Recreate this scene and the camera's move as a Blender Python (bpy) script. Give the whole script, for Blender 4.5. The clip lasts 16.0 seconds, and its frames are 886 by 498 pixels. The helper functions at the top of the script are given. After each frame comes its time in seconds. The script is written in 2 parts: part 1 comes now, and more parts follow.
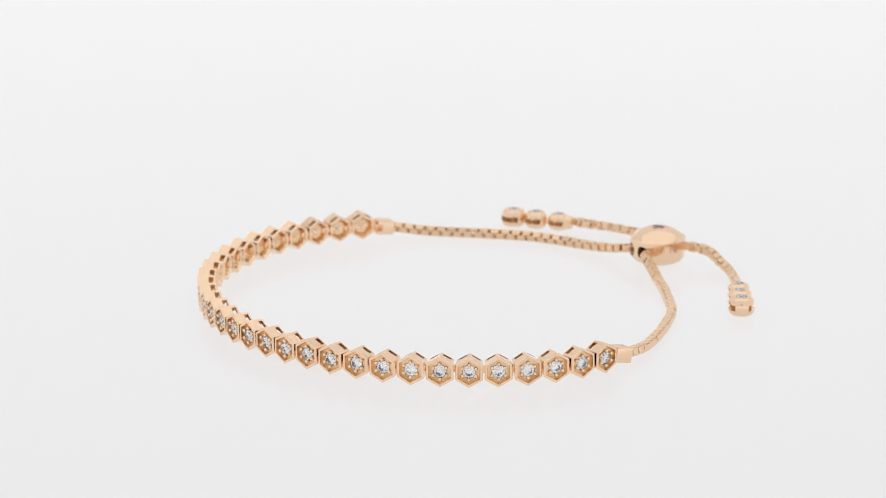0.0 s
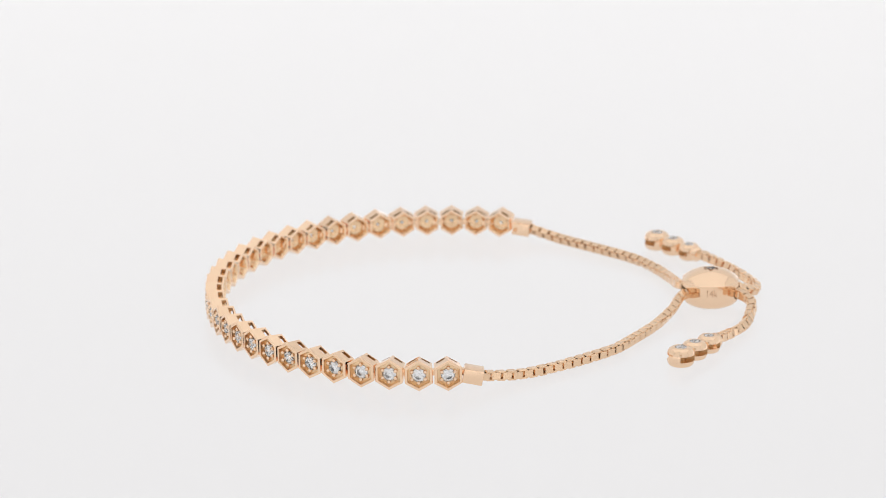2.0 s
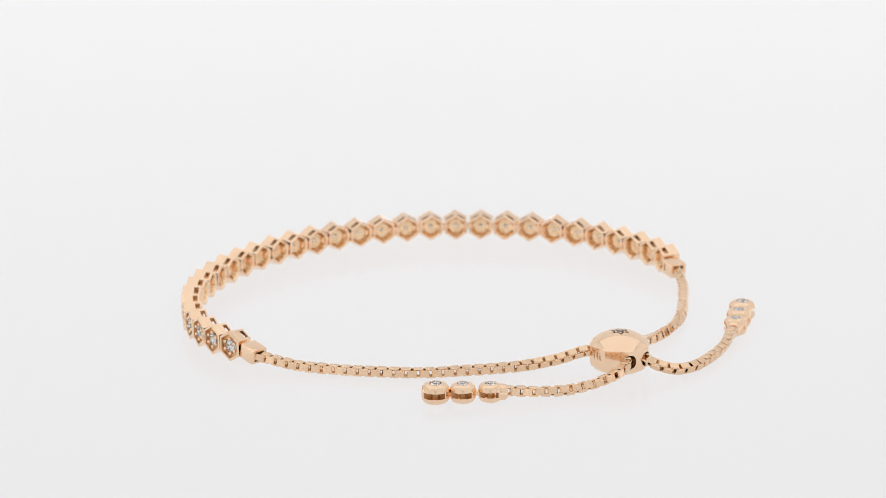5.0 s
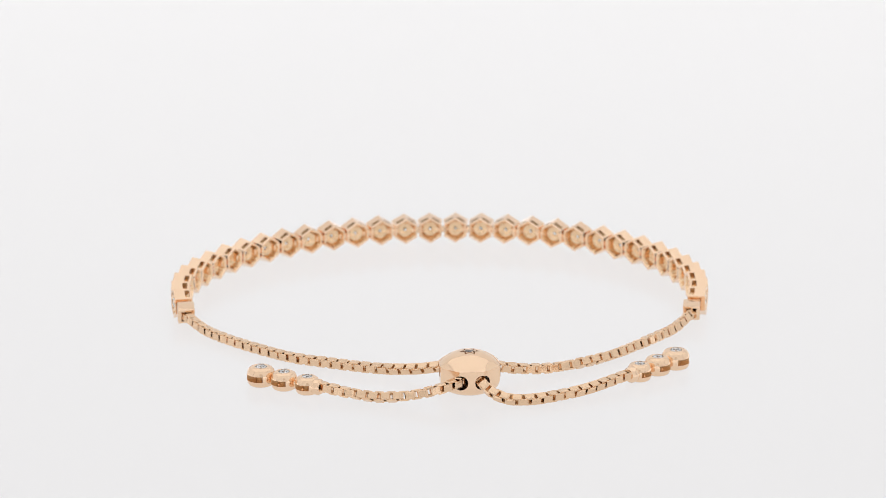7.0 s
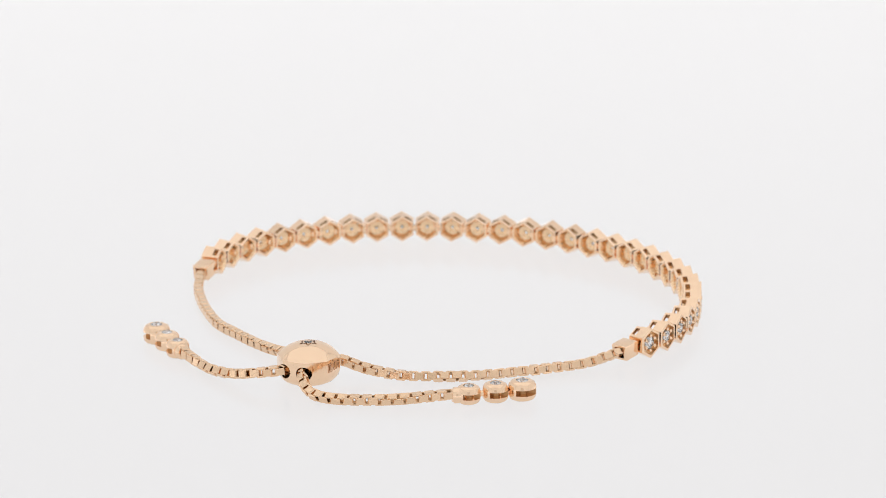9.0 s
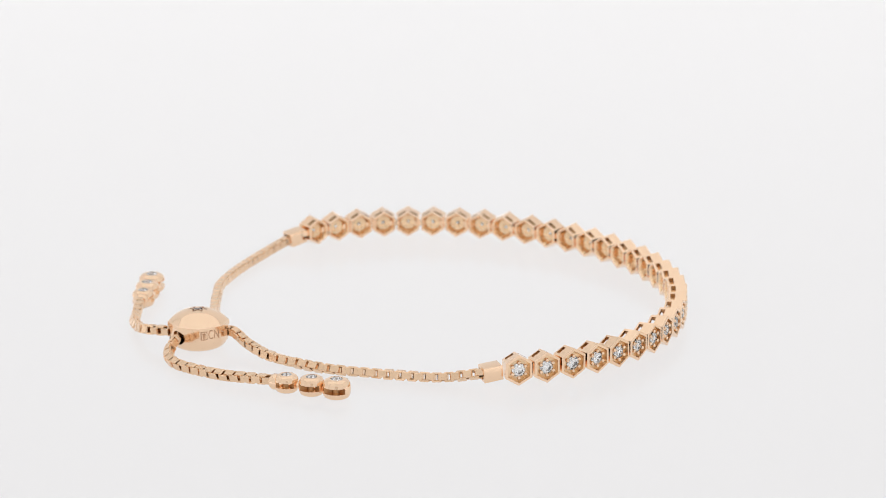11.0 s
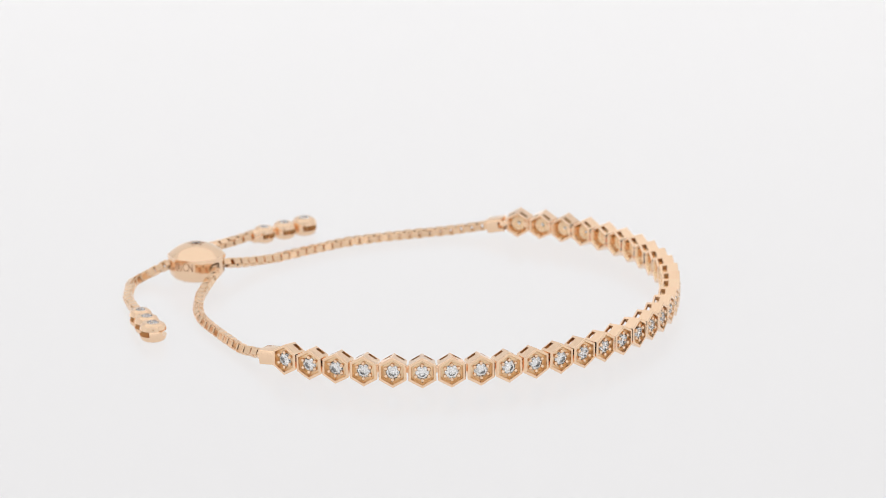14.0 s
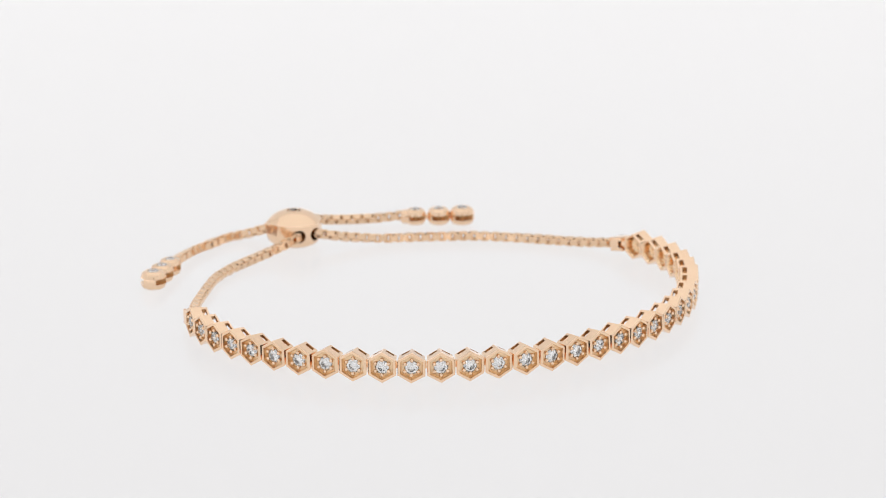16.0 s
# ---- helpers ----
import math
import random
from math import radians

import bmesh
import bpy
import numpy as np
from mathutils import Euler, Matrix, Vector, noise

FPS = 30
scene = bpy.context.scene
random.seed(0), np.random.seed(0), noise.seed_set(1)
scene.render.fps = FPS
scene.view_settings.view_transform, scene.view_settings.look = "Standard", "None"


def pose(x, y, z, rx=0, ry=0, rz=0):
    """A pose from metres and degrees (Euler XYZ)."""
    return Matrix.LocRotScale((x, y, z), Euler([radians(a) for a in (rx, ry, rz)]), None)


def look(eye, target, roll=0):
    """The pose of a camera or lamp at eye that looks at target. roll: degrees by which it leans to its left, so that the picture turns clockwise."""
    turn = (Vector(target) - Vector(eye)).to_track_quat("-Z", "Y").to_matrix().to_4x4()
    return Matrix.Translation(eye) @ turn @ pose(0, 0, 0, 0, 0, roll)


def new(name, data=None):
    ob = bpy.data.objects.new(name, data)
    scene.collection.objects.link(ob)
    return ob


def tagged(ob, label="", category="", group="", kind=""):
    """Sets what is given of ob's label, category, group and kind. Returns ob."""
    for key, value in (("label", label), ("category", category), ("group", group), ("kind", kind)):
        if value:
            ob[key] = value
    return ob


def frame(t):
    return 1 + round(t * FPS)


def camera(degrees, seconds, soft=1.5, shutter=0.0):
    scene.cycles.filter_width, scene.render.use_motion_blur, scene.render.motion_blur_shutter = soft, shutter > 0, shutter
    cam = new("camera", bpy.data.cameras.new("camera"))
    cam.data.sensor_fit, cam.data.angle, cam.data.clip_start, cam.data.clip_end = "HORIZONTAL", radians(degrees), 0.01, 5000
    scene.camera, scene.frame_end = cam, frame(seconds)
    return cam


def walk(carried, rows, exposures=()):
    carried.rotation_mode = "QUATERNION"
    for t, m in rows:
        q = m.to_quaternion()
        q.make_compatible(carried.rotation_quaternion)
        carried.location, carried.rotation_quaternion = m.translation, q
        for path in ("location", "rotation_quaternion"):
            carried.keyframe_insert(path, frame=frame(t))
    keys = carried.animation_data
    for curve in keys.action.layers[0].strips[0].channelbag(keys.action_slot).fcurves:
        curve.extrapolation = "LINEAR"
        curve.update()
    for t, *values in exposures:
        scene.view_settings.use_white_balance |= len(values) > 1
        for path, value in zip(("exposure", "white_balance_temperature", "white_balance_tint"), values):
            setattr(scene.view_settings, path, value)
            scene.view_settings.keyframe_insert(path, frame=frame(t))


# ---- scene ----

MM = 0.001
SECONDS = 16.0

# ---- camera: a long lens on a stand, looking down on the shooting table ----
EYE = (0.0, -0.404, 0.12591)
AIM = (0.00019, -0.404 + math.cos(0.28622) * 0.404, 0.12591 - math.sin(0.28622) * 0.404)
cam = camera(14.312, SECONDS, soft=0.75)
cam.data.dof.use_dof, cam.data.dof.focus_distance, cam.data.dof.aperture_fstop = True, 0.385, 68.0
walk(cam, [(0.0, look(EYE, AIM, -0.336)), (SECONDS, look(EYE, AIM, -0.336))], exposures=[(0.0, 0.0), (SECONDS, 0.0)])

# ---- light: white light tent with a lamp over it, one at each side, and added fill ----
world = bpy.data.worlds.new("studio_room")
scene.world = world
world.use_nodes = True
world.node_tree.nodes["Background"].inputs[0].default_value = (1.0, 0.97, 0.93, 1)
world.node_tree.nodes["Background"].inputs[1].default_value = 0.7


def cloth_panel(name, eye, target, sx, sy, glow, colour=(1, 1, 1)):
    """An area lamp that stands in for a lit cloth wall of the tent; glow: the light that comes through it."""
    d = bpy.data.lights.new(name, "AREA")
    d.shape, d.size, d.size_y, d.color = "RECTANGLE", sx, sy, colour
    d.energy = glow * 4 * sx * sy
    ob = new(name, d)
    ob.matrix_world = look(eye, target)
    return ob


cloth_panel("tent_lamp_top", (0, 0.17, 0.79), (0, 0.17, 0), 1.38, 1.02, 0.27)
cloth_panel("tent_lamp_side", (-0.70, 0.17, 0.40), (0, 0.17, 0.40), 1.02, 0.76, 0.13)
cloth_panel("tent_lamp_side", (0.70, 0.17, 0.40), (0, 0.17, 0.40), 1.02, 0.76, 0.13)
# unseen fill lamps, added behind and in front to brighten the gold and stones
cloth_panel("tent_fill_back", (0, 0.69, 0.40), (0, 0, 0.40), 1.38, 0.76, 0.10)
cloth_panel("tent_fill_front", (-0.38, -0.352, 0.40), (-0.38, 0.5, 0.40), 0.62, 0.76, 0.12)
cloth_panel("tent_fill_front", (0.38, -0.352, 0.40), (0.38, 0.5, 0.40), 0.62, 0.76, 0.12)
cloth_panel("tent_fill_front", (0, -0.352, 0.49), (0, 0.5, 0.49), 0.13, 0.58, 0.12)


# ---- materials ----
def material(name):
    m = bpy.data.materials.new(name)
    m.use_nodes = True
    nt = m.node_tree
    return m, nt, nt.nodes["Principled BSDF"]


def noise_ramp(nt, scale, lo, hi, detail=4.0, rough=0.6):
    tc = nt.nodes.new("ShaderNodeTexCoord")
    n = nt.nodes.new("ShaderNodeTexNoise")
    n.inputs["Scale"].default_value = scale
    n.inputs["Detail"].default_value = detail
    n.inputs["Roughness"].default_value = rough
    nt.links.new(tc.outputs["Object"], n.inputs["Vector"])
    r = nt.nodes.new("ShaderNodeMapRange")
    r.inputs["To Min"].default_value, r.inputs["To Max"].default_value = lo, hi
    nt.links.new(n.outputs["Fac"], r.inputs["Value"])
    return n, r


def gold_material(name, colour, rough_lo, rough_hi, bump=0.02):
    m, nt, b = material(name)
    b.inputs["Metallic"].default_value = 1.0
    n, r = noise_ramp(nt, 2200, rough_lo, rough_hi)
    nt.links.new(r.outputs["Result"], b.inputs["Roughness"])
    info = nt.nodes.new("ShaderNodeObjectInfo")
    mix = nt.nodes.new("ShaderNodeMix")
    mix.data_type = "RGBA"
    mix.inputs["A"].default_value = (*colour, 1)
    mix.inputs["B"].default_value = (colour[0] * 0.97, colour[1] * 0.95, colour[2] * 0.93, 1)
    nt.links.new(info.outputs["Random"], mix.inputs["Factor"])
    nt.links.new(mix.outputs["Result"], b.inputs["Base Color"])
    n2, r2 = noise_ramp(nt, 900, 0, 1, 6.0)
    bp = nt.nodes.new("ShaderNodeBump")
    bp.inputs["Strength"].default_value = bump
    bp.inputs["Distance"].default_value = 0.0001
    nt.links.new(n2.outputs["Fac"], bp.inputs["Height"])
    nt.links.new(bp.outputs["Normal"], b.inputs["Normal"])
    return m


GOLD = gold_material("rose_gold_polished", (0.94, 0.688, 0.485), 0.06, 0.16, 0.05)
GOLD_CHAIN = gold_material("rose_gold_chain", (0.86, 0.615, 0.415), 0.12, 0.24, 0.08)
# dark gold for the stamps: the shade of their strokes painted, no groove cut
GOLD_STAMP_SHADE = gold_material("rose_gold_stamp_shade", (0.62, 0.38, 0.24), 0.35, 0.5, 0.1)

# satin copies of the gold, darkened to paint shade into link recesses and pockets
GOLD_SATIN_SHADE = gold_material("rose_gold_satin_shade", (0.88, 0.645, 0.42), 0.22, 0.40, 0.12)
GOLD_POCKET_SHADE = gold_material("rose_gold_pocket_shade", (0.91, 0.655, 0.42), 0.18, 0.32, 0.12)
# the same gold coloured darker: shade painted inside slots, holes and chain gaps
GOLD_SHADE = gold_material("rose_gold_recess_shade", (0.56, 0.345, 0.18), 0.34, 0.5, 0.2)

DIAMOND, nt_, b_ = material("diamond")
b_.inputs["Base Color"].default_value = (1, 1, 1, 1)
b_.inputs["Roughness"].default_value = 0.0
b_.inputs["IOR"].default_value = 2.42
b_.inputs["Transmission Weight"].default_value = 1.0

ACRYLIC, nt_, b_ = material("glowing_white_acrylic")
# dark base colour; the table's white comes from the emission below
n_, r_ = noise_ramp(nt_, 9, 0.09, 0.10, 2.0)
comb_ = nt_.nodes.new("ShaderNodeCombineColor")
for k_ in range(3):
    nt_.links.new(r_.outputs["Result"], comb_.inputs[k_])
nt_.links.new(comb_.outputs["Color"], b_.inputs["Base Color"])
n_, r_ = noise_ramp(nt_, 700, 0.11, 0.16, 3.0)
nt_.links.new(r_.outputs["Result"], b_.inputs["Roughness"])
b_.inputs["IOR"].default_value = 1.45
b_.inputs["Specular IOR Level"].default_value = 0.065
# assumed light box of opal acrylic: added glow gives the white, washes out contact shadows
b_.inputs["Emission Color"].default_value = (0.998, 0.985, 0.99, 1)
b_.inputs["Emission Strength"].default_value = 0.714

CLOTH, nt_, b_ = material("white_tent_cloth")
n_, r_ = noise_ramp(nt_, 60, 0.80, 0.86)
comb_ = nt_.nodes.new("ShaderNodeCombineColor")
for k_ in range(3):
    nt_.links.new(r_.outputs["Result"], comb_.inputs[k_])
nt_.links.new(comb_.outputs["Color"], b_.inputs["Base Color"])
b_.inputs["Roughness"].default_value = 0.9


# ---- mesh helpers (numbers in millimetres) ----
def sharpen(bm, degrees):
    for f in bm.faces:
        f.smooth = True
    for e in bm.edges:
        e.smooth = len(e.link_faces) == 2 and e.calc_face_angle(0) < radians(degrees)


def finish(name, bm, mat, angle=None):
    bmesh.ops.recalc_face_normals(bm, faces=bm.faces)
    if angle is not None:
        sharpen(bm, angle)
    for v in bm.verts:
        v.co *= MM
    me = bpy.data.meshes.new(name)
    bm.to_mesh(me)
    bm.free()
    me.materials.append(mat)
    return me


def part(name, bm, mat, parent, label="", angle=None, m=None):
    """One mesh under a thing or a part; bm is a bmesh in millimetres or a mesh that is shared."""
    me = bm if isinstance(bm, bpy.types.Mesh) else finish(name, bm, mat, angle)
    ob = new(name, me)
    ob.parent = parent
    if m is not None:
        ob.matrix_basis = m
    return tagged(ob, label) if label else ob


def skin(bm, loops, closed=False):
    """Quads between rings of points; caps at both ends unless closed."""
    rings = [[bm.verts.new(p) for p in ring] for ring in loops]
    n = len(rings[0])
    pairs = list(zip(rings, rings[1:])) + ([(rings[-1], rings[0])] if closed else [])
    for a, b in pairs:
        for k in range(n):
            bm.faces.new((a[k], a[(k + 1) % n], b[(k + 1) % n], b[k]))
    if not closed:
        bm.faces.new(rings[0])
        bm.faces.new(rings[-1][::-1])
    return rings


def lathe(bm, profile, seg=32, cx=0.0, cy=0.0):
    """Revolves (radius, z) pairs about the upright axis; the ends lie on it."""
    ends = [bm.verts.new((cx, cy, profile[0][1])), bm.verts.new((cx, cy, profile[-1][1]))]
    rings = [[bm.verts.new((cx + r * math.cos(2 * math.pi * k / seg), cy + r * math.sin(2 * math.pi * k / seg), z)) for k in range(seg)]
             for r, z in profile[1:-1]]
    for a, b in zip(rings, rings[1:]):
        for k in range(seg):
            bm.faces.new((a[k], a[(k + 1) % seg], b[(k + 1) % seg], b[k]))
    for k in range(seg):
        bm.faces.new((ends[0], rings[0][(k + 1) % seg], rings[0][k]))
        bm.faces.new((ends[1], rings[-1][k], rings[-1][(k + 1) % seg]))


def box(bm, x0, x1, y0, y1, z0, z1, bevel=0.0):
    got = bmesh.ops.create_cube(bm, size=1.0)
    for v in got["verts"]:
        v.co = Vector(((x0 + x1) / 2 + v.co.x * (x1 - x0), (y0 + y1) / 2 + v.co.y * (y1 - y0), (z0 + z1) / 2 + v.co.z * (z1 - z0)))
    if bevel:
        edges = list({e for v in got["verts"] for e in v.link_edges})
        bmesh.ops.bevel(bm, geom=edges, offset=bevel, segments=2, affect="EDGES", profile=0.6)


def carve(bm, cutters, mat, angle):
    """The bmesh less each cutter bmesh, as a finished mesh."""
    ob = new("blank", finish("blank", bm, mat))
    made = []
    for c in cutters:
        k = new("cutter", finish("cutter", c, mat))
        made.append(k)
        mod = ob.modifiers.new("cut", "BOOLEAN")
        mod.operation, mod.object, mod.solver = "DIFFERENCE", k, "EXACT"
    dg = bpy.context.evaluated_depsgraph_get()
    dg.update()
    me = bpy.data.meshes.new_from_object(ob.evaluated_get(dg))
    for o in (ob, *made):
        bpy.data.objects.remove(o)
    out = bmesh.new()
    out.from_mesh(me)
    bmesh.ops.remove_doubles(out, verts=out.verts, dist=1e-7)
    sharpen(out, angle)
    out.to_mesh(me)
    out.free()
    me.materials.clear()
    me.materials.append(mat)
    return me


def inlay(me, mat, test):
    """Gives mat to the faces for which test(centre, normal) holds, in millimetres."""
    me.materials.append(mat)
    for f in me.polygons:
        if test(f.center / MM, f.normal):
            f.material_index = len(me.materials) - 1
    return me


# ---- the light tent: table top, cloth walls, and the bright room before it ----
def wall(name, x0, x1, y0, y1, z0, z1, mat, label, parent=None):
    bm = bmesh.new()
    box(bm, x0 * 1000, x1 * 1000, y0 * 1000, y1 * 1000, z0 * 1000, z1 * 1000)
    ob = new(name, finish(name, bm, mat))
    return tagged(ob, label, name.split("_")[0], kind="structure")


wall("floor", -0.75, 0.75, -0.70, 0.80, -0.012, 0.0, ACRYLIC, "glossy white acrylic shooting table top with an added glow and faint reflections")
wall("wall_north", -0.73, 0.73, 0.70, 0.72, 0.0, 0.80, CLOTH, "plain white cloth back wall of a light tent")
wall("wall_west", -0.73, -0.71, -0.38, 0.70, 0.0, 0.80, CLOTH, "plain white cloth side wall of a light tent")
wall("wall_east", 0.71, 0.73, -0.38, 0.70, 0.0, 0.80, CLOTH, "plain white cloth side wall of a light tent")
wall("ceiling", -0.73, 0.73, -0.38, 0.72, 0.80, 0.82, CLOTH, "plain white cloth ceiling of a light tent")
wall("wall_south_upper", -0.71, 0.71, -0.38, -0.36, 0.18, 0.80, CLOTH, "white cloth front flap above the tent's opening")
wall("wall_south_west", -0.71, -0.06, -0.38, -0.36, 0.0, 0.18, CLOTH, "white cloth front flap beside the tent's opening")
wall("wall_south_east", 0.06, 0.71, -0.38, -0.36, 0.0, 0.18, CLOTH, "white cloth front flap beside the tent's opening")
wall("wall_south_lower", -0.06, 0.06, -0.38, -0.36, 0.0, 0.07, CLOTH, "white cloth front flap below the tent's opening")

# ---- the bracelet: one thing that turns on the table ----
bracelet = tagged(new("bracelet"), "rose gold bolo bracelet with hexagonal diamond links and box chain", "bracelet")


def hexagon(r, y, n=24):
    """A pointed-top hexagon of corner radius r, in the plane y."""
    pts = []
    for k in range(n):
        a = 2 * math.pi * k / n
        q = r * math.cos(math.pi / 6) / math.cos((a % (math.pi / 3)) - math.pi / 6)
        pts.append((q * math.sin(a), y, q * math.cos(a)))
    return pts


def circle(r, y, n=24):
    return [(r * math.sin(2 * math.pi * k / n), y, r * math.cos(2 * math.pi * k / n)) for k in range(n)]


def brilliant(r):
    """A round brilliant, its table facing -y, the girdle in the plane y = 0."""
    bm = bmesh.new()
    n = 8
    def ring(rad, y, off, m=n):
        return [bm.verts.new((rad * math.sin(2 * math.pi * (k + off) / m), y, rad * math.cos(2 * math.pi * (k + off) / m))) for k in range(m)]
    table, crown = ring(0.56 * r, -0.32 * r, 0), ring(0.80 * r, -0.18 * r, 0.5)
    top, low = ring(r, -0.02 * r, 0, 16), ring(r, 0.03 * r, 0, 16)
    pav = ring(0.45 * r, 0.48 * r, 0.5)
    tip = bm.verts.new((0, 0.86 * r, 0))
    bm.faces.new(table)
    for k in range(n):
        j = (k + 1) % n
        bm.faces.new((table[k], table[j], crown[k]))
        bm.faces.new((table[k], crown[k], top[2 * k], crown[k - 1]))
        bm.faces.new((crown[k], top[2 * k + 1], top[2 * k]))
        bm.faces.new((crown[k], top[(2 * k + 2) % 16], top[2 * k + 1]))
        bm.faces.new((low[2 * k], low[2 * k + 1], pav[k]))
        bm.faces.new((low[2 * k + 1], low[(2 * k + 2) % 16], pav[k]))
        bm.faces.new((low[2 * k], pav[k], tip, pav[k - 1]))
    for k in range(16):
        bm.faces.new((top[k], top[(k + 1) % 16], low[(k + 1) % 16], low[k]))
    return bm


def link_mesh():
    bm = bmesh.new()
    skin(bm, [hexagon(1.73, -1.00), hexagon(1.80, -0.93), hexagon(1.63, 1.09), hexagon(1.58, 1.14), hexagon(1.35, 1.14), hexagon(1.30, 1.07),
              circle(1.06, 0.85), circle(1.03, 0.45), circle(0.92, 0.22), circle(0.74, 0.12),
              circle(0.45, 0.08), circle(0.24, 0.06), circle(0.20, 0.00), circle(0.44, -0.28), circle(0.81, -0.64), circle(0.87, -0.62), hexagon(1.40, -0.55), hexagon(1.47, -1.00)], closed=True)
    cutters = []
    for a in (60, 120):
        c = bmesh.new()
        box(c, -0.52, 0.52, 0.34, 0.90, 0.95, 1.9)
        bmesh.ops.rotate(c, verts=c.verts, matrix=Matrix.Rotation(radians(90 - a), 3, "Y"))
        cutters.append(c)
    me = carve(bm, cutters, GOLD, 25)

    def deep(c):
        """How far out a place lies, as a part of the hexagon through it."""
        return max(abs(c.x * math.sin(a) + c.z * math.cos(a)) for a in (math.pi / 6, math.pi / 2, 5 * math.pi / 6))

    # front recess and back pocket carry their shade in the colour
    inlay(me, GOLD_SATIN_SHADE, lambda c, n: -0.99 < c.y < -0.5 and deep(c) < 1.26)
    inlay(me, GOLD_POCKET_SHADE, lambda c, n: c.y > -0.5 and deep(c) < 1.10)
    # walls of the side slots get their shade as a darker gold
    return inlay(me, GOLD_SHADE, lambda c, n: c.y > -0.5 and deep(c) >= 1.10 and ((c.y > 0.3 and c.y < 0.92 and deep(c) < 1.40 and (abs(n.y) > 0.9 or n.x * c.x + n.z * c.z < 0.5))))


def prong_mesh():
    bm = bmesh.new()
    bmesh.ops.create_uvsphere(bm, u_segments=10, v_segments=7, radius=0.23)
    for v in bm.verts:
        v.co.y *= 1.5 if v.co.y > 0 else 0.85
    return finish("prong", bm, GOLD, 60)


def peg_mesh():
    bm = bmesh.new()
    box(bm, 0.95, 2.35, 0.10, 0.86, -0.36, 0.36, 0.10)
    return finish("hinge_peg", bm, GOLD, 30)


LINK, PRONG, PEG = link_mesh(), prong_mesh(), peg_mesh()
STONE = finish("diamond", brilliant(0.79), DIAMOND)


def ring_radius(deg):
    """The open oval on which the stones stand, in millimetres."""
    u = (deg - 78) / 100
    end = max(0.0, (deg - 150) / 27)
    return -0.35 * end * end + ((((-2.184 * u - 4.970) * u + 4.059) * u + 8.778) * u - 1.474) * u + 28.091


def on_ring(deg):
    r, a = ring_radius(deg), radians(deg)
    return Vector((r * math.cos(a), r * math.sin(a)))


def ring_stations(count, first, last):
    """Angles that part the oval into equal steps, with the way inward at each."""
    fine = [first + (last - first) * k / 4000 for k in range(4001)]
    pts = [on_ring(d) for d in fine]
    run = np.concatenate([[0], np.cumsum([(b - a).length for a, b in zip(pts, pts[1:])])])
    for s in np.linspace(0, run[-1], count):
        d = float(np.interp(s, run, fine))
        t = (on_ring(d - 0.5) - on_ring(d + 0.5)).normalized()
        yield on_ring(d), Vector((t.y, -t.x))


def frame_at(p, inward, z, tip=0.0, lean=0.0):
    """A pose with y inward and z up; p in millimetres."""
    y = Vector((inward.x, inward.y, 0)).normalized()
    x = y.cross(Vector((0, 0, 1)))
    m = Matrix((x, y, Vector((0, 0, 1)))).transposed().to_4x4()
    return Matrix.Translation(Vector((p.x, p.y, z)) * MM) @ m @ pose(0, 0, 0, lean, tip, 0)


rnd = random.Random(5)
stations = list(ring_stations(32, 176.6, -19.1))
for p, inward in stations:
    c = p + inward * 0.85
    m = frame_at(c, inward, 1.79, rnd.uniform(-1.6, 1.6), rnd.uniform(-1.2, 1.2)) @ pose(0, 0, 0, 0, 0, rnd.uniform(-1.5, 1.5))
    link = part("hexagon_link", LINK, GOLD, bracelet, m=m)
    part("diamond", STONE, DIAMOND, link, "round brilliant white diamond", m=pose(0, -0.74 * MM, 0, rnd.uniform(-5, 5), rnd.uniform(0, 45), rnd.uniform(-5, 5)))
    for k in range(6):
        a = math.pi / 3 * k
        part("prong", PRONG, GOLD, link, m=pose(0.87 * math.sin(a) * MM, -0.88 * MM, 0.87 * math.cos(a) * MM))
    part("hinge_peg", PEG, GOLD, link)


# end bars, each between the last link and its chain
def bar_mesh(side):
    """side: on which end, along x, the chain leaves it."""
    bm = bmesh.new()
    box(bm, -1.12, 1.12, -1.0, 1.0, -0.86, 0.86, 0.09)
    c = bmesh.new()
    box(c, *sorted((side * 0.55, side * 2.0)), -0.62, 0.62, -0.60, 0.60)
    s = bmesh.new()
    box(s, *sorted((side * -0.45, side * -2.0)), 0.1, 2.0, -0.42, 0.42)
    return carve(bm, [c, s], GOLD, 25)


def end_bar(station, beside, side):
    """A bar that carries on the row of links past its last station; returns where the chain leaves it."""
    p, inward = station
    away = (p - beside[0]).normalized()
    y = Vector((-away.y, away.x)) * side
    c = p + y * (1.2 if side > 0 else 1.5) + away * 2.8
    part("end_bar", bar_mesh(side), GOLD, bracelet, "small polished rectangular gold end bar", m=frame_at(c, y, 1.46, 11 if side > 0 else -6))
    return c + away * 0.9


out_a = end_bar(stations[0], stations[1], 1)
out_b = end_bar(stations[-1], stations[-2], -1)


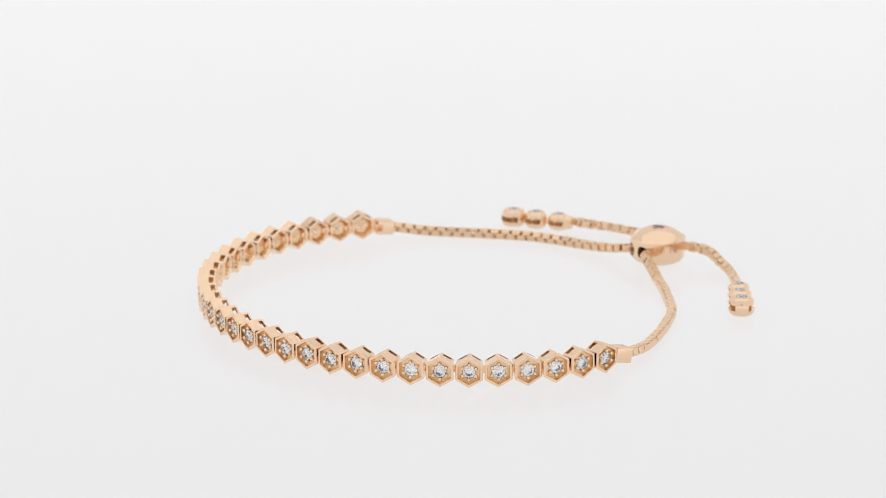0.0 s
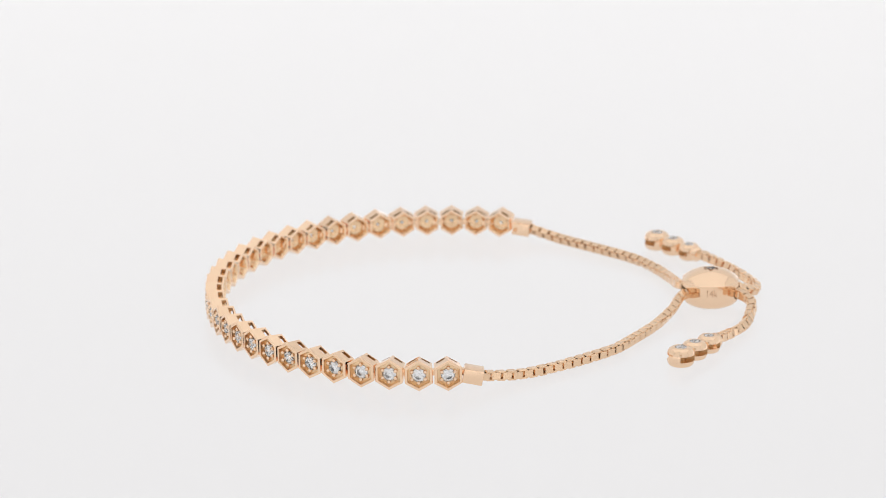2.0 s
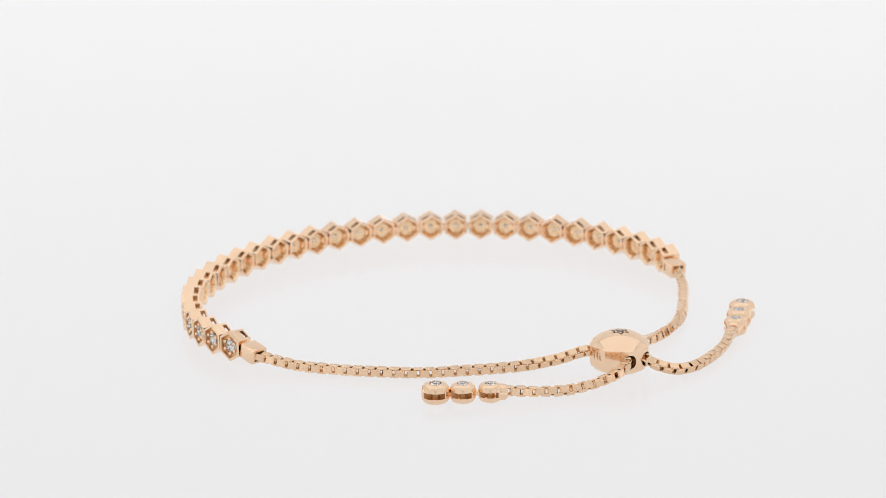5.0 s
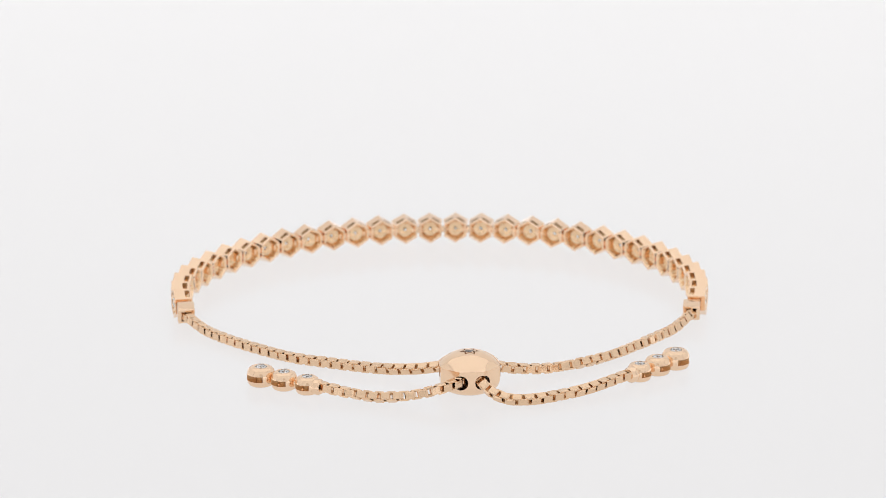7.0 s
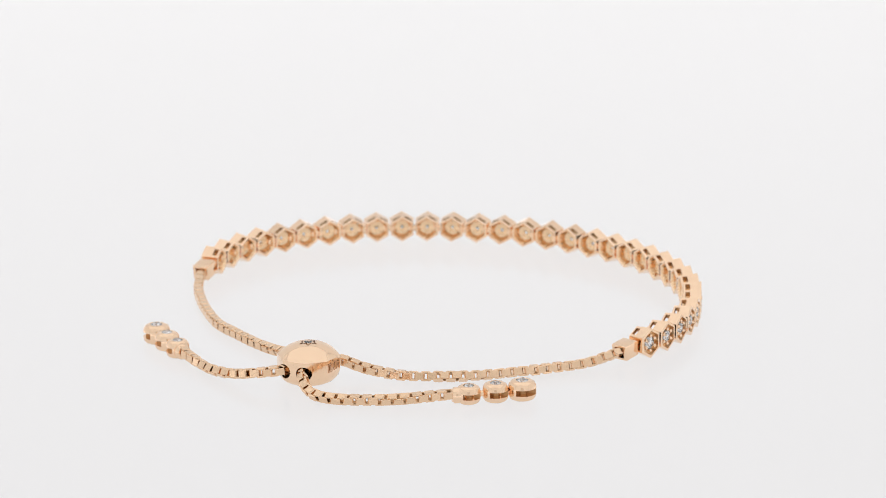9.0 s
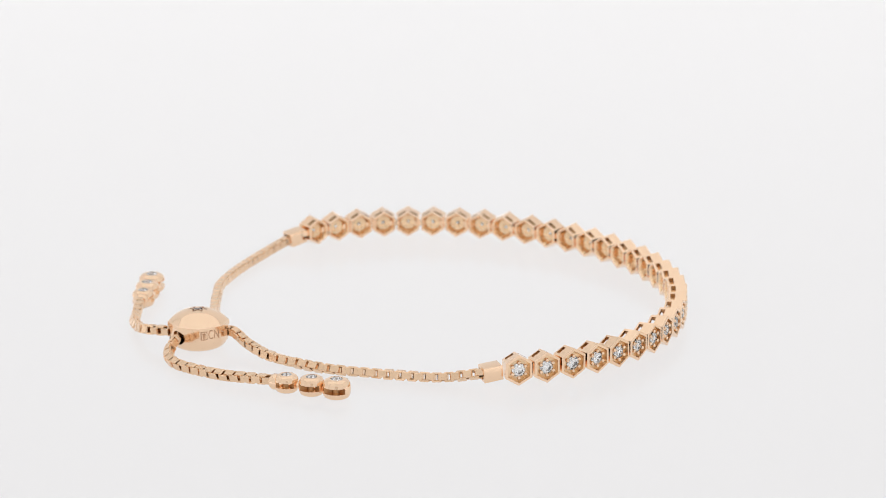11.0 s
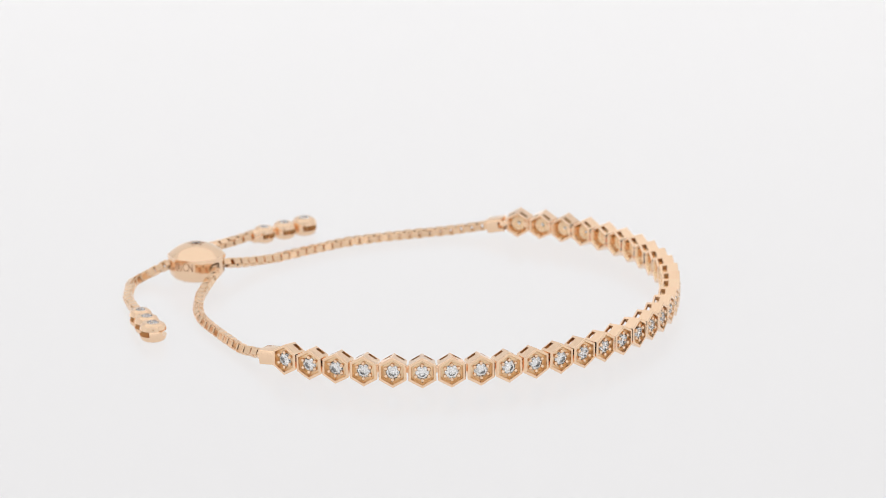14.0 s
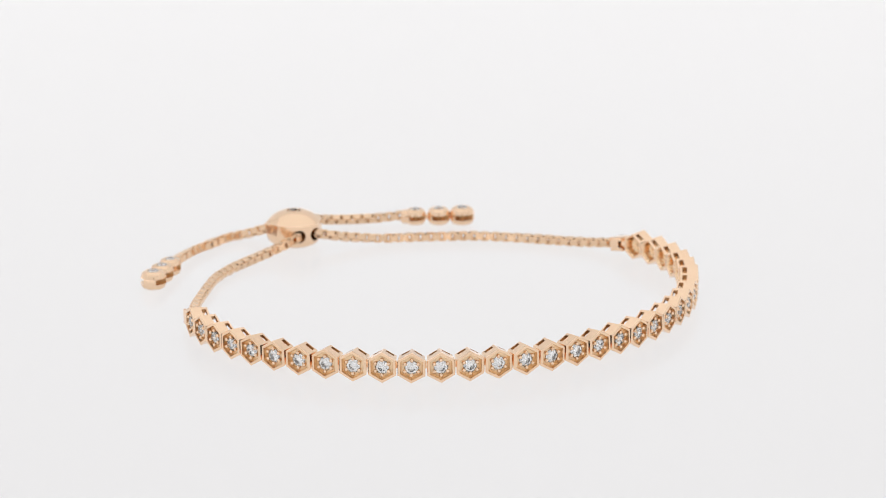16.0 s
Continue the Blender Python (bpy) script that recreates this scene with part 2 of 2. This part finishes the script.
# ---- box chain ----
def chain_link_mesh():
    def rect(lx, wy, ch, z):
        return [(lx, wy - ch, z), (lx - ch, wy, z), (ch - lx, wy, z), (-lx, wy - ch, z), (-lx, ch - wy, z), (ch - lx, -wy, z), (lx - ch, -wy, z), (lx, ch - wy, z)]
    bm = bmesh.new()
    skin(bm, [rect(0.52, 0.51, 0.13, -0.40), rect(0.57, 0.56, 0.13, -0.34), rect(0.57, 0.56, 0.13, 0.34), rect(0.52, 0.51, 0.13, 0.40),
              rect(0.36, 0.37, 0.05, 0.40), rect(0.28, 0.29, 0.05, 0.34), rect(0.28, 0.29, 0.05, -0.34), rect(0.36, 0.37, 0.05, -0.40)], closed=True)
    # inner faces in darker gold, a painted shade for the chain's gaps
    return inlay(finish("chain_link", bm, GOLD_CHAIN, 20), GOLD_SHADE, lambda c, n: abs(c.x) < 0.34 and abs(c.y) < 0.35)


CHAIN = chain_link_mesh()
STEP = 0.685


def smooth_path(knots, n=800):
    k = [Vector(p) for p in knots]
    k = [2 * k[0] - k[1], *k, 2 * k[-1] - k[-2]]
    out = []
    for s in np.linspace(0, len(knots) - 1, n):
        i = min(int(s), len(knots) - 2)
        f = float(s - i)
        a, b, c, d = k[i:i + 4]
        out.append(0.5 * (2 * b + (c - a) * f + (2 * a - 5 * b + 4 * c - d) * f * f + (3 * b - a - 3 * c + d) * f ** 3))
    return out


def chain(knots, twist):
    """Box links along a path, each turned a quarter against the last; twist: roll in degrees at even steps along it."""
    pts = smooth_path(knots)
    run = np.concatenate([[0], np.cumsum([(b - a).length for a, b in zip(pts, pts[1:])])])
    count = int(run[-1] / STEP)
    for i in range(count):
        s = (i + 0.5) * run[-1] / count
        at = [Vector([float(np.interp(q, run, [p[j] for p in pts])) for j in range(3)]) for q in (s - 0.35, s, s + 0.35)]
        x = (at[2] - at[0]).normalized()
        y = Vector((0, 0, 1)).cross(x).normalized()
        m = Matrix((x, y, x.cross(y))).transposed().to_4x4()
        roll = float(np.interp(s / run[-1], np.linspace(0, 1, len(twist)), twist)) + 90 * (i % 2) + rnd.uniform(-7, 7)
        part("chain_link", CHAIN, GOLD_CHAIN, bracelet, m=Matrix.Translation(at[1] * MM) @ m @ pose(0, 0, 0, roll, 0, rnd.uniform(-3, 3)))


chain([(out_a.x, out_a.y, 1.30), (-29.2, -6.4, 0.77), (-26.7, -10.7, 0.67), (-23.8, -14.8, 0.67), (-20.8, -18.3, 0.67), (-17.45, -20.8, 0.69),
       (-14.3, -23.0, 0.72), (-11.3, -24.85, 0.8), (-8.0, -26.75, 1.2), (-5.2, -28.1, 1.78), (-4.25, -29.3, 1.95), (-4.2, -31.0, 1.97)], [0, 0, 0, 0, 0, 10, 30, 45])
chain([(out_b.x, out_b.y, 1.38), (24.35, -16.95, 0.79), (21.1, -19.9, 0.72), (17.9, -22.65, 0.72), (14.45, -25.3, 0.72), (10.5, -27.2, 0.72),
       (6.2, -28.4, 0.79), (2.4, -28.75, 1.22), (-0.5, -28.75, 1.85), (-1.65, -29.5, 1.95), (-1.75, -31.0, 1.97)], [40, 20, 10, 25, 40, 10, -10, 0])
chain([(-4.5, -33.6, 1.98), (-5.1, -34.9, 2.03), (-7.9, -36.1, 1.73), (-10.8, -35.5, 1.12), (-13.9, -34.3, 0.79), (-16.7, -32.4, 0.82), (-19.7, -30.2, 1.12)],
      [0, 0, 10, 30, 40, 10, 0])
chain([(-2.3, -33.6, 1.98), (-2.5, -35.0, 2.03), (-1.6, -36.7, 1.27), (0.0, -37.9, 0.77), (2.4, -38.35, 0.69), (5.4, -37.7, 0.69), (9.5, -36.3, 0.82), (14.6, -33.45, 1.12)],
      [45, 40, 30, 20, 0, 30, 10, 0])


# ---- slider bead ----
def octagon(q, z, round_off, n=48):
    """A ring of apothem q with a flat towards x and y; round_off: 0 for an octagon, 1 for a circle."""
    pts = []
    for k in range(n):
        a = 2 * math.pi * k / n
        r = 1 / math.cos(((a + math.pi / 8) % (math.pi / 4)) - math.pi / 8)
        r = q * (r + (1.04 - r) * round_off)
        pts.append((r * math.cos(a), r * math.sin(a), z))
    return pts


def bead_mesh():
    bm = bmesh.new()
    skin(bm, [octagon(0.5, 0.0, 1), octagon(1.5, 0.05, 1), octagon(2.3, 0.22, 1), octagon(2.85, 0.52, 0.9), octagon(3.15, 0.9, 0.6), octagon(3.28, 1.35, 0.35),
              octagon(3.31, 1.6, 0.25), octagon(3.31, 3.24, 0.25), octagon(2.9, 3.66, 0.5), octagon(2.3, 4.10, 0.85), octagon(1.7, 4.39, 1),
              octagon(1.1, 4.58, 1), octagon(0.5, 4.68, 1)])
    cutters = []
    for x in (-1.22, 1.22):
        c = bmesh.new()
        bmesh.ops.create_cone(c, segments=20, radius1=0.84, radius2=0.84, depth=9.0, cap_ends=True)
        bmesh.ops.rotate(c, verts=c.verts, matrix=Matrix.Rotation(radians(90), 3, "X"))
        bmesh.ops.translate(c, verts=c.verts, vec=(x, 0, 1.95))
        cutters.append(c)
    # engraved star outline round the stone on top
    c = bmesh.new()
    star = lambda r0, r1, z: [((r0 if k % 2 == 0 else r1) * math.cos(math.pi * k / 6), (r0 if k % 2 == 0 else r1) * math.sin(math.pi * k / 6), z) for k in range(12)]
    skin(c, [star(1.14, 0.66, 4.42), star(1.14, 0.66, 5.0), star(0.86, 0.48, 5.0), star(0.86, 0.48, 4.42)], closed=True)
    cutters.append(c)
    me = carve(bm, cutters, GOLD, 30)
    # painted shade: darker gold in the chain holes and the star's grooves
    return inlay(me, GOLD_SHADE, lambda c, n: math.hypot(abs(c.x) - 1.22, c.z - 1.95) < 0.88 and abs(n.y) < 0.3 and abs(c.y) < 3.3 or (math.hypot(c.x, c.y) < 1.3 and 4.0 < c.z < 4.45))


BEAD_AT = Vector((-3.18, -32.0))
bead = part("slider_bead", bead_mesh(), GOLD, bracelet, "octagonal rounded gold slider bead with an engraved star",
            m=pose(BEAD_AT.x * MM, BEAD_AT.y * MM, 0, 0, 0, -7))
part("diamond", finish("small_diamond", brilliant(0.50), DIAMOND), DIAMOND, bead, "tiny round diamond", m=pose(0, 0, 4.66 * MM, -90, 0, 0))


def lettering(text, size, narrow):
    cu = bpy.data.curves.new("lettering", "FONT")
    cu.body, cu.size, cu.extrude, cu.align_x, cu.align_y = text, size * MM, 0.012 * MM, "CENTER", "CENTER"
    ob = new("blank", cu)
    dg = bpy.context.evaluated_depsgraph_get()
    dg.update()
    me = bpy.data.meshes.new_from_object(ob.evaluated_get(dg))
    bpy.data.objects.remove(ob)
    me.transform(Matrix.Diagonal((narrow, 1, 1, 1)))
    me.materials.clear()
    me.materials.append(GOLD_STAMP_SHADE)
    return me


part("stamp", lettering("14k", 1.3, 0.75), None, bead, "stamped mark 14k", m=pose(-3.348 * MM, 0, 2.36 * MM, 90, 0, -90))
part("stamp", lettering("CN", 1.55, 0.62), None, bead, "stamped mark CN", m=pose(3.348 * MM, 0.42 * MM, 2.36 * MM, 90, 0, 90))
bm = bmesh.new()
for x0, x1, z0, z1 in ((-0.4, 0.4, -0.5, -0.42), (-0.4, 0.4, 0.42, 0.5), (-0.4, -0.32, -0.42, 0.42), (0.32, 0.4, -0.42, 0.42), (-0.16, 0.16, -0.3, 0.3)):
    box(bm, x0, x1, -0.012, 0.012, z0, z1)
part("stamp", bm, GOLD_STAMP_SHADE, bead, "small square stamped mark", m=pose(3.348 * MM, -0.80 * MM, 2.36 * MM, 0, 0, 90))


# ---- three-stone drops at the chain's loose ends ----
def bezel_mesh(r, h):
    bm = bmesh.new()
    lathe(bm, [(0, h - 0.75), (0.2 * r, h - 0.6), (0.40 * r, h - 0.2), (0.43 * r, h - 0.02), (0.47 * r, h), (0.68 * r, h - 0.05), (0.84 * r, h - 0.2), (0.95 * r, h - 0.48),
               (r, h - 0.85), (r, 0.75), (0.96 * r, 0.4), (0.86 * r, 0.15), (0.7 * r, 0.02), (0, 0)], 36)
    # a gallery slot through each flank, with a post between them at the tip
    cutters = []
    for side in (1, -1):
        angles = [radians(side * (30 + 98 * k / 8)) for k in range(9)]
        rim = [(1.4 * r * math.cos(a), 1.4 * r * math.sin(a)) for a in angles] + [(0.36 * r * math.cos(a), 0.36 * r * math.sin(a)) for a in reversed(angles)]
        c = bmesh.new()
        skin(c, [[(x, y, z) for x, y in rim] for z in (0.33 * h, 0.63 * h)])
        cutters.append(c)
    # upright slot walls coloured dark to stand for the shade within
    return inlay(carve(bm, cutters, GOLD, 40), GOLD_SHADE, lambda c, n: 0.32 * h < c.z < 0.64 * h and math.hypot(c.x, c.y) < 0.95 * r and abs(n.z) < 0.5)


def neck_mesh():
    bm = bmesh.new()
    prof = ((0.0, 0.25), (0.06, 0.70), (0.35, 0.90), (1.0, 0.92), (1.5, 0.70), (1.7, 0.34), (8.2, 0.34), (8.3, 0.2))
    skin(bm, [[(x, q * math.cos(a), q * math.sin(a)) for a in [2 * math.pi * k / 20 for k in range(20)]] for x, q in prof])
    return finish("end_drop", bm, GOLD, 40)


NECK = neck_mesh()
BEZELS = [(bezel_mesh(r, h), r, h) for r, h in ((1.36, 2.0), (1.46, 2.1), (1.58, 2.2))]


def end_drop(start, tip):
    """A neck on the chain's end, then three stones in bezels, the largest last; start and tip in millimetres."""
    a, b = Vector(start), Vector(tip)
    way = b - a
    turn = math.degrees(math.atan2(way.y, way.x))
    drop = part("end_drop", NECK, GOLD, bracelet, "rose gold three-stone bezel drop on the chain's end", m=pose(a.x * MM, a.y * MM, 0.95 * MM, 0, 0, turn))
    x = 1.95
    for me, r, h in BEZELS:
        part("bezel", me, GOLD, drop, m=pose(x * MM, 0, -0.95 * MM))
        part("diamond", finish("bezel_diamond", brilliant(0.42 * r), DIAMOND), DIAMOND, drop, "round brilliant white diamond",
             m=pose(x * MM, 0, (h - 0.06 - 0.95) * MM, -90, 0, 20))
        x += 2.86 if r < 1.35 else 3.02
    return drop


end_drop((-19.45, -30.3), (-25.42, -25.23))
end_drop((14.6, -33.43), (21.14, -29.12))


# ---- the slow turn of the table, clockwise seen from above ----
def turn_at(t):
    u = t - 8.0
    return math.degrees(-0.09567 - 0.288855 * u + 0.0001056 * u * u - 0.00004666 * u ** 3)


def motions():
    walk(bracelet, [(t, pose(0, 0, 0, 0, 0, turn_at(t))) for t in [0.5 * k for k in range(33)]])


motions()
